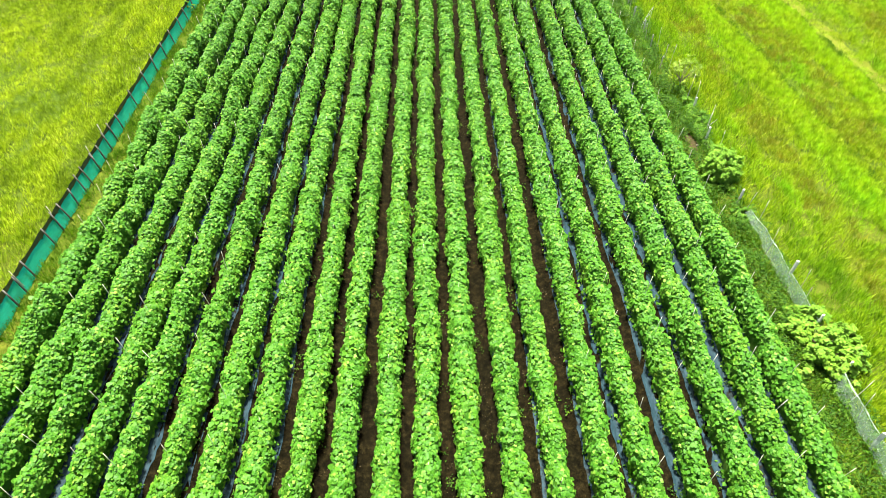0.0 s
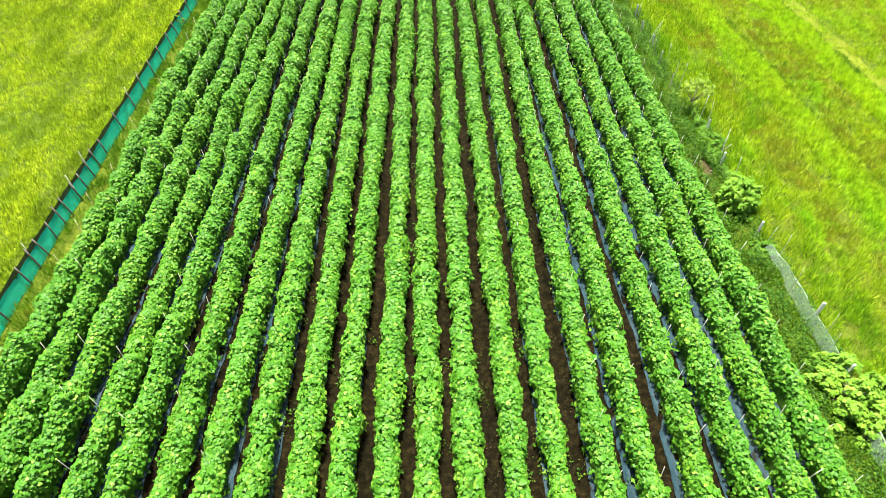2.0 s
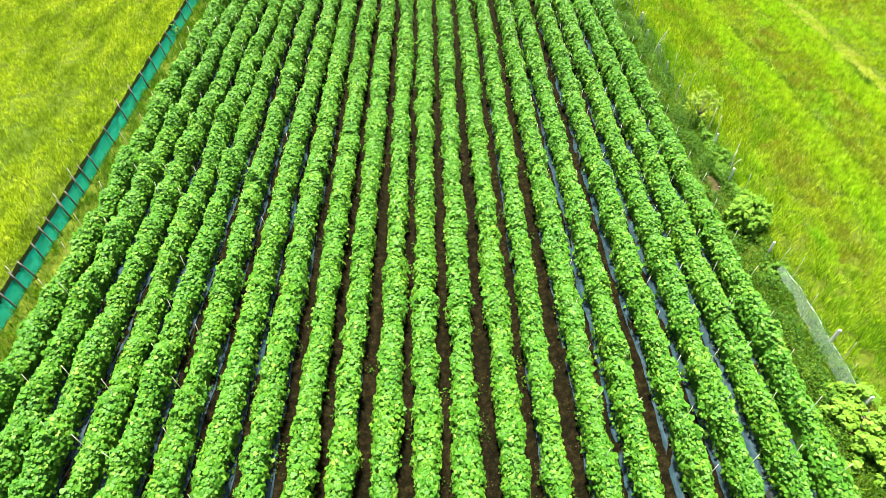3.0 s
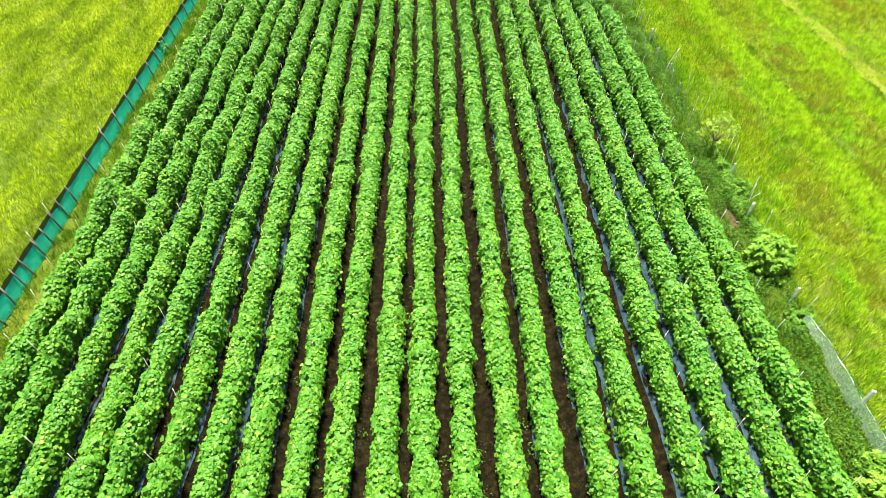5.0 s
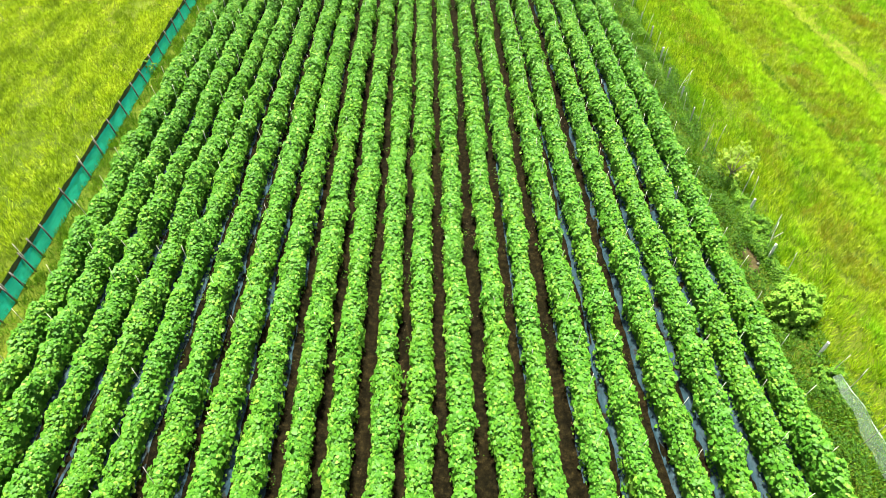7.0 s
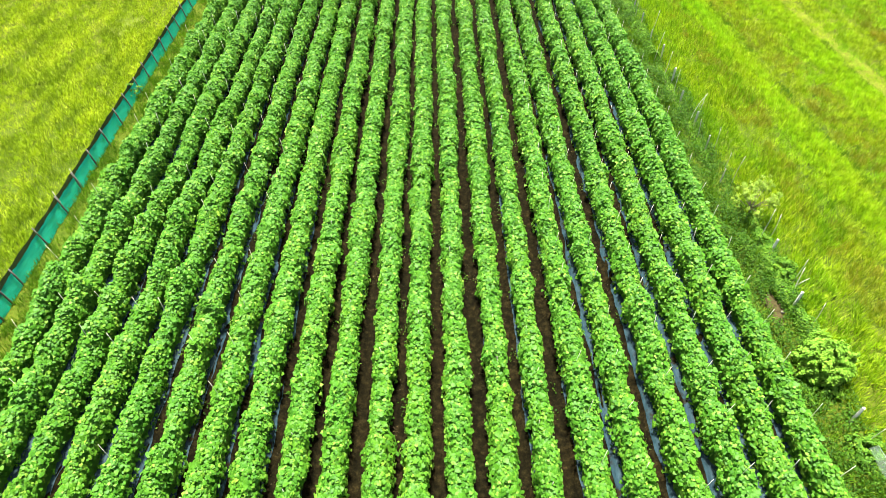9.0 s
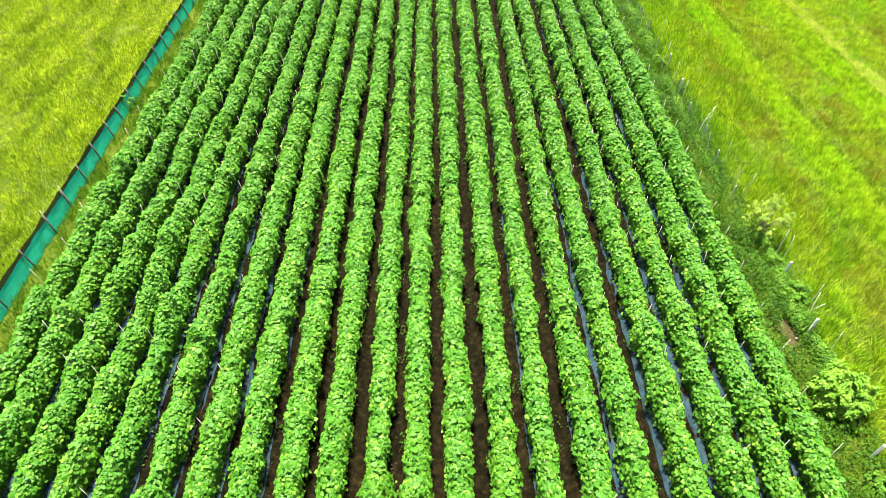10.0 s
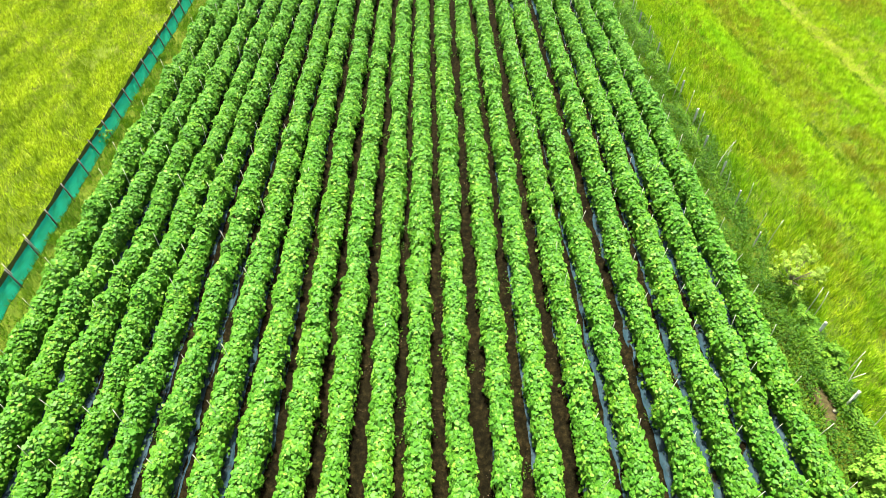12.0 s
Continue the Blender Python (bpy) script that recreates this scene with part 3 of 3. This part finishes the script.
def in_ditch(x, y):
    """The narrow ditches along the far side of the crests; darker grass stands for their shade."""
    d = np.minimum(np.abs(x - ridge_x(y) - 0.75), np.abs(x - track_x(y) + 0.85))
    return in_view_right(x, y) & (d < 0.10 + 0.30 * drift(x, y, 1.5, 98))


dd = part("ditch_shade_grass", grass_mesh("ditch_shade_grass", 17.5, 30, 10, 60, 330, 0.24, GRASS_V, 34, in_ditch, (0.7, 1.1)), GRASS_V, None, smooth=False)
tagged(dd, "dark green grass standing for shade in narrow ditches beside the crests", "grass", kind="stuff")
bg = part("browning_grass", grass_mesh("browning_grass", 15.8, 33, 10, 60, 230, 0.30, GRASS_B, 29, browning, (0.4, 0.5)), GRASS_B, None, smooth=False)
tagged(bg, "olive brown seeding grass in the hollows between crests", "grass", kind="stuff")
tagged(rg, "tall lush yellow-green grass with dry brownish drifts", "grass", kind="stuff")

def strip_mesh(name, x0, x1, y0, y1, density, size, template, faces, mat, seed, height, keep=None):
    """Low broad-leaved plants scattered over a strip."""
    r = np.random.default_rng(seed)
    n = int((x1 - x0) * (y1 - y0) * density)
    x, y = r.uniform(x0, x1, n), r.uniform(y0, y1, n)
    lump = 0.5 + 0.5 * np.sin(x * 3.1 + 1.7 * np.sin(y * 1.1 + seed)) * np.sin(y * 1.6 + 1.9 * np.sin(x * 2.0))
    ok = r.random(n) < 0.25 + 0.9 * lump
    if keep is not None:
        ok &= keep(x, y)
    x, y, lump = x[ok], y[ok], lump[ok]
    n = len(x)
    z = 0.02 + height * (0.25 + lump) * r.random(n)
    normal = np.stack([r.normal(0, 0.5, n), r.normal(0, 0.5, n), np.ones(n)], 1)
    along = r.normal(0, 1, (n, 3))
    return scatter_mesh(name, template, faces, np.stack([x, y, z], 1), frames_from(normal, along), r.uniform(0.6, 1.3, n) * size, mat)


def not_bare(x, y):
    return ((x - 13.45) / 0.24) ** 2 + ((y - 24.45) / 0.65) ** 2 > 1


bm = bmesh.new()
ring = []
for i in range(40):
    a = 2 * math.pi * i / 40
    g = 1 + 0.18 * math.sin(3 * a + 1) + 0.1 * math.sin(7 * a)
    ring.append(bm.verts.new((13.45 + 0.36 * g * math.cos(a), 24.45 + 0.95 * g * math.sin(a), 0.016)))
bm.faces.new(ring)
bare = part("bare_earth", bm, EARTH, None)
tagged(bare, "patch of bare pale brown earth beside the crop", "earth", kind="structure")
weeds = part("weeds", strip_mesh("weeds", 12.4, 14.6, 4, 62, 780, 0.105, SLIM, SLIM_F, WEED, 31, 0.52, not_bare), WEED, None, smooth=False)
tagged(weeds, "dark green low weeds on the strip beside the crop", "weeds", kind="stuff")
verge = part("verge_grass", grass_mesh("verge_grass", -16.3, -13.95, 6, 62, 330, 0.26, GRASS_V, 23, lambda x, y: x > fence_x(y) + 0.14), GRASS_V, None, smooth=False)
tagged(verge, "short green grass between net fence and crop", "grass", kind="stuff")
verge_r = part("verge_grass", grass_mesh("verge_grass", 12.6, 14.5, 4, 62, 120, 0.32, GRASS_V, 24, not_bare), GRASS_V, None, smooth=False)
tagged(verge_r, "short dark green grass among weeds beside the crop", "grass", kind="stuff")


# ---------------------------------------------------------------- net fence on the meadow side
def sheet(name, x_of, y0, y1, z_top, z_bottom, mat, seed, ripple=0.03, sag=0.05, lean=0.0, step=0.12, rows=9, post_gap=1.6):
    """A hanging net: ripples along it, sags between posts."""
    y = np.arange(y0, y1, step)
    r = np.random.default_rng(seed)
    p1, p2 = r.uniform(0, 6.28, 2)
    s_top = -sag * np.abs(np.sin(np.pi * y / post_gap + p1)) + 0.5 * ripple * wave(y, seed, 2.7)
    low = z_bottom(y) if callable(z_bottom) else z_bottom
    vs = []
    for i in range(rows):
        f = i / (rows - 1)
        z = (z_top + s_top) * (1 - f) + low * f + (0.02 * wave(y, seed + 3, 1.1) if i == rows - 1 else 0)
        x = x_of(y) + lean * f + ripple * (np.sin(y * 5.1 + 2.3 * f + p2) * 0.5 + wave(y + 0.7 * f, seed + 5, 0.9) * 0.6) * (0.25 + f) + 0.006 * r.normal(0, 1, len(y))
        vs.append(np.stack([x, y, z], 1))
    v = np.stack(vs, 1)
    m, c = len(y), rows
    q = (np.arange(m - 1)[:, None] * c + np.arange(c - 1)[None, :]).ravel()
    return mesh_from(name, v.reshape(-1, 3), np.stack([q, q + 1, q + c + 1, q + c], 1).ravel(), np.full(len(q), 4), mat)


fence = thing("net_fence", "low fence of teal green shade net with a black top", "fence")
part("green_net", sheet("green_net", lambda y: fence_x(y) - 0.05, 7, 66, 0.76, 0.03, GREEN_NET, 61, ripple=0.022, lean=0.14), GREEN_NET, fence, "rippled teal green shade net")
part("black_band", sheet("black_band", lambda y: fence_x(y) - 0.062, 7, 66, 0.98, 0.52, BLACK_NET, 62, 0.015, 0.06, rows=5), BLACK_NET, fence, "black shade net band along the top")
rp = random.Random(5)
near_posts = [14.2, 14.9, 15.7, 17.5, 18.4, 19.1, 20.0, 20.9, 21.55, 22.6, 23.3, 24.2, 25.0, 25.9, 28.1, 30.1, 31.7, 33.5, 35.2, 37.0, 38.5, 40.1, 41.6]
all_posts = [7.4, 8.6, 9.9, 11.3, 12.7] + near_posts + [41.6 + 1.55 * i for i in range(1, 16)]
for y in all_posts:
    x = fence_x(y)
    bm = bmesh.new()
    tip = (x + rp.uniform(-0.07, 0.03), y + rp.uniform(-0.05, 0.05), rp.uniform(0.98, 1.10))
    tube(bm, (x + rp.uniform(0.15, 0.21), y, -0.05), tip, 0.042, 0.034, 8, rp.uniform(-0.015, 0.015), 3)
    part("post", bm, GREYWOOD, fence, "weathered grey wooden post")
    if rp.random() < 0.4:
        bm = bmesh.new()
        tube(bm, (tip[0] + 0.05, tip[1] + 0.2, 0), (tip[0] - 0.05, tip[1] + 0.1, rp.uniform(1.1, 1.5)), 0.018, 0.013, 6, 0.02, 3)
        part("cane", bm, BAMBOO, fence, "thin pale cane")

# ---------------------------------------------------------------- post line beside the tall grass
line_posts = [(14.0, 7.96), (14.39, 10.6), (14.24, 12.53), (14.46, 15.17), (14.06, 19.63), (14.1, 24.3), (14.31, 27.06), (13.88, 31.74), (13.96, 34.22),
              (14.04, 36.29), (13.94, 38.42), (14.12, 40.64), (14.25, 43.4), (14.13, 45.55), (14.1, 47.7), (14.15, 49.9), (14.1, 52.0), (14.2, 54.2), (14.1, 56.4)]
for i, (x, y) in enumerate(line_posts):
    e = thing("fence_post", "pale concrete fence post standing at the edge of tall grass" if y < 28 else "grey weathered fence post standing among weeds", "post", "posts beside the tall grass", at=(x - 0.04, y, 0))
    bm = bmesh.new()
    bmesh.ops.create_cube(bm, size=1)
    w = 0.098 if y < 28 else 0.06
    bmesh.ops.scale(bm, vec=(w, w * 0.8, 1.12), verts=bm.verts)
    bmesh.ops.translate(bm, vec=(0, 0, 0.48), verts=bm.verts)
    for v in bm.verts:
        if v.co.z > 0.5:
            v.co.x += rp.uniform(-0.05, 0.05)
            v.co.y += rp.uniform(-0.03, 0.03)
            v.co.z += rp.uniform(-0.02, 0.02) - (0.1 if i % 3 == 1 else 0)
    bmesh.ops.bevel(bm, geom=list(bm.edges), offset=0.008, segments=1, affect="EDGES")
    part("shaft", bm, CONCRETE if y < 28 else GREYPOST, e, smooth=False)

canes = [(14.06, 9.58), (14.13, 8.93), (14.4, 13.78), (14.55, 14.43), (13.96, 16.34), (14.32, 18.21), (14.09, 18.83), (14.42, 23.44), (14.56, 25.47), (14.24, 27.95),
         (14.8, 28.1), (14.47, 31.74), (14.35, 32.65), (14.37, 34.1), (13.95, 35.27), (14.76, 37.51), (13.99, 39.5), (13.98, 41.46), (13.87, 43.26), (14.5, 46.5), (14.0, 48.8), (14.3, 51.0), (13.9, 53.1), (14.2, 55.3)]
for x, y in canes:
    e = thing("bamboo_cane", "thin bleached bamboo cane stuck in the ground", "cane", "canes beside the tall grass", at=(x - 0.1, y - 0.05, 0))
    bm = bmesh.new()
    tube(bm, (0, 0, -0.05), (rp.uniform(-0.1, 0.28), rp.uniform(-0.15, 0.2), rp.uniform(1.2, 1.9)), 0.015, 0.009, 6, rp.uniform(-0.05, 0.05), 4)
    part("stem", bm, BAMBOO, e)

forked = thing("forked_cane", "pale forked branch stuck upright beside the creeper", "cane", at=(14.3, 24.8, 0))
bm = bmesh.new()
tube(bm, (0, 0, -0.05), (0.16, 0.45, 1.35), 0.018, 0.010, 6, 0.04, 5)
part("stem", bm, BAMBOO, forked)
bm = bmesh.new()
tube(bm, (0.08, 0.22, 0.62), (0.34, 0.18, 1.02), 0.015, 0.009, 6, 0.02, 3)
part("side_shoot", bm, BAMBOO, forked)
leaning = thing("dead_branch", "long bare pale branch leaning over the tall grass", "branch", at=(13.97, 36.8, 0))
bm = bmesh.new()
tube(bm, (0, 0, -0.03), (0.70, 0.5, 1.45), 0.015, 0.007, 6, 0.10, 7)
part("stem", bm, GREYPOST, leaning)
bm = bmesh.new()
tube(bm, (0.36, 0.28, 0.80), (0.52, 0.20, 1.10), 0.010, 0.006, 6, 0.02, 3)
part("twig", bm, GREYPOST, leaning)

for y0, y1, sd, at in ((5.0, 10.3, 71, 13.95), (12.45, 18.55, 72, 14.12)):
    n = part("insect_net", sheet("insect_net", lambda y: at - 0.2 * np.clip((y - 17.2) / 1.3, 0, 1), y0, y1, 0.80, lambda y: 0.28 + 0.34 * np.clip((y - 16.2) / 2.2, 0, 1), WHITE_NET, sd, 0.028, 0.05, -0.2, post_gap=2.2), WHITE_NET, None)
    tagged(n, "pale translucent insect net sagging along fence posts", "net", "nets beside the tall grass")
    hem = part("hem", sheet("hem", lambda y: at + 0.01 - 0.2 * np.clip((y - 17.2) / 1.3, 0, 1), y0, y1, 0.81, 0.785, HEM, sd, 0.03, 0.05, -0.01, rows=4, post_gap=2.2), HEM, n, "folded white top hem")


# ---------------------------------------------------------------- shrubs
def shrub(name, label, category, at, lobes, leaf_size, count, mat, trunk_r, seed, slim=True):
    """Stems from one root, each carrying a lobe of the crown; leaves fill the lobes unevenly."""
    r = np.random.default_rng(seed)
    e = thing(name, label, category, at=at)
    bm = bmesh.new()
    tube(bm, (0, 0, -0.05), (0.02, 0.01, lobes[0][2] * 0.45), trunk_r, trunk_r * 0.7, 7, 0.02, 3)
    part("trunk", bm, BARK, e)
    vol = np.array([l[3] * l[4] for l in lobes])
    P, N = [], []
    for (cx, cy, cz, rx, rz), share in zip(lobes, vol / vol.sum()):
        bm = bmesh.new()
        tube(bm, (0.01, 0, lobes[0][2] * 0.35), (cx * 0.9, cy * 0.9, cz), trunk_r * 0.6, trunk_r * 0.2, 6, 0.05, 4)
        part("limb", bm, BARK, e)
        n = int(count * share)
        twigs = r.normal(0, 1, (max(8, n // 30), 3))
        twigs /= np.linalg.norm(twigs, axis=1, keepdims=True)
        twigs *= r.uniform(0.55, 1.06, (len(twigs), 1))
        t = twigs[r.integers(0, len(twigs), n)] + r.normal(0, 0.13, (n, 3))
        P.append(np.array([cx, cy, cz]) + t * np.array([rx, rx, rz]))
        N.append(t + np.array([0, 0, 1.3]) + r.normal(0, 0.35, (n, 3)))
    P, N = np.concatenate(P), np.concatenate(N)
    ok = P[:, 2] > 0.04
    P, N = P[ok], N[ok]
    n = len(P)
    tem, fac = (SLIM * (1.3, 1, 1), SLIM_F) if slim else (LEAF, LEAF_F)
    al = N * (1, 1, 0.2) + r.normal(0, 0.6, (n, 3))
    crown = part("crown", scatter_mesh("crown", tem, fac, P, frames_from(N, al), r.uniform(0.7, 1.3, n) * leaf_size, mat), mat, e, smooth=False)
    tagged(crown, kind="stuff")
    return e


def lobed(seed, spread, high, count, rx, rz, stretch=1.0, skirt=0, low=0.55):
    r = random.Random(seed)
    out = [(0, 0, high, rx, rz)]
    for i in range(skirt):
        a = i * 6.28 / skirt + r.uniform(-0.2, 0.2)
        out.append((spread * 1.25 * math.cos(a), spread * 1.25 * math.sin(a) * stretch, 0.3, rx * r.uniform(0.45, 0.65), rz * 0.5))
    for i in range(count):
        a = i * 2.4 + r.uniform(-0.4, 0.4)
        d = spread * r.uniform(0.6, 1.0)
        out.append((d * math.cos(a), d * math.sin(a) * stretch, high * r.uniform(low, 0.97), rx * r.uniform(0.6, 0.9), rz * r.uniform(0.6, 0.9)))
    return out


shrub("round_bush", "rounded bright green leafy bush at the fence line", "bush", (13.77, 21.5, 0), lobed(1, 0.62, 1.22, 26, 0.42, 0.5, skirt=10, low=0.35), 0.10, 22000, BUSH_A, 0.04, 81)
shrub("spreading_bush", "large spreading yellow-green bush overgrowing the net", "bush", (14.1, 11.65, 0), lobed(2, 1.0, 0.8, 24, 0.44, 0.42, 1.35, skirt=12, low=0.4), 0.11, 15000, BUSH_B, 0.04, 82, slim=False)
shrub("small_tree", "slender small tree with sparse yellow-green leaves", "tree", (14.25, 29.4, 0), lobed(3, 0.80, 1.7, 18, 0.34, 0.36), 0.07, 3300, YELLOW, 0.03, 83)
def creeper_hedge(label, y0, y1, x_of, size, high, count, seed):
    """Creeper smothering the fence line: stems along the ground, leaves in an uneven bank over them."""
    r = np.random.default_rng(seed)
    e = thing("creeper_hedge", label, "creeper", at=(x_of(y0), y0, 0))
    inv = Matrix.Translation((-x_of(y0), -y0, 0))
    y = r.uniform(y0, y1, count)
    g = drift(y, 3.0 * np.ones(count), 0.9, seed + 1)
    rad = size * (0.45 + 0.8 * g)
    a = r.uniform(-0.25, np.pi + 0.25, count)
    lump = 0.72 + 0.5 * drift(y, 5 + a * 0.35, 0.4, seed + 2) - 0.15 * r.random(count)
    x = x_of(y) + np.cos(a) * rad * lump
    z = np.maximum(0.03, 0.05 + np.sin(a) * high * (0.5 + 0.7 * g) * lump)
    N = np.stack([np.cos(a), r.normal(0, 0.3, count), np.sin(a) + 0.5], 1) + r.normal(0, 0.4, (count, 3))
    fr = frames_from(N, r.normal(0, 1, (count, 3)) + np.array([0, 0, -0.6]))
    lv = part("leaves", scatter_mesh("leaves", SLIM * (1.5, 1, 1), SLIM_F, np.stack([x, y, z], 1), fr, r.uniform(0.055, 0.10, count), WEED2), WEED2, e, kind="stuff", smooth=False)
    lv.matrix_parent_inverse = inv
    rr = random.Random(seed)
    for i in range(6):
        ya, yb = sorted((rr.uniform(y0, y1), rr.uniform(y0, y1)))
        bm = bmesh.new()
        tube(bm, (x_of(ya), ya, 0.05), (x_of(yb) + rr.uniform(-0.1, 0.1), yb, high * rr.uniform(0.3, 0.6)), 0.018, 0.010, 6, rr.uniform(-0.1, 0.1), 6)
        st = part("stem", bm, BARK, e)
        st.matrix_parent_inverse = inv
    return e


creeper_hedge("long tangled bank of dark green creeper along the fence line", 22.7, 29.2, lambda y: 14.16 - 0.10 * np.sin((y - 24) * 1.1), 0.38, 0.5, 7000, 201)
creeper_hedge("low bank of green creeper among grey posts", 43.5, 58.0, lambda y: 13.85 + 0.0 * y, 0.5, 0.5, 9000, 202)
creeper_hedge("low thin creeper among grey posts and canes", 33.0, 42.5, lambda y: 13.8 + 0.0 * y, 0.30, 0.28, 2600, 203)
for i, (x, y, sp, hi, ct) in enumerate(((14.35, 26.1, 0.4, 0.5, 1600), (13.9, 18.6, 0.4, 0.35, 1100), (13.6, 12.9, 0.4, 0.4, 1300))):
    shrub("creeper_clump", "tangled dark green creeper clump at the fence line", "creeper", (x, y, 0), lobed(10 + i, sp, hi, 5, 0.38, 0.3, 1.3), 0.095, int(ct * 2.0), WEED2, 0.02, 90 + i)
shrub("creeper_clump", "dark creeper climbing over the top of the net fence", "creeper", (-15.95, 39.6, 0), lobed(40, 0.3, 0.75, 4, 0.28, 0.25, 1.8), 0.085, 700, WEED2, 0.02, 120)

# stone on the bare patch
bm = bmesh.new()
bmesh.ops.create_icosphere(bm, subdivisions=2, radius=0.08)
for v in bm.verts:
    v.co *= 1 + 0.25 * noise.noise(v.co * 9)
    v.co.z *= 0.55
stone = part("field_stone", bm, ROCK, None)
stone.location = (13.68, 24.15, 0.05)
tagged(stone, "small pale field stone on bare earth", "stone")
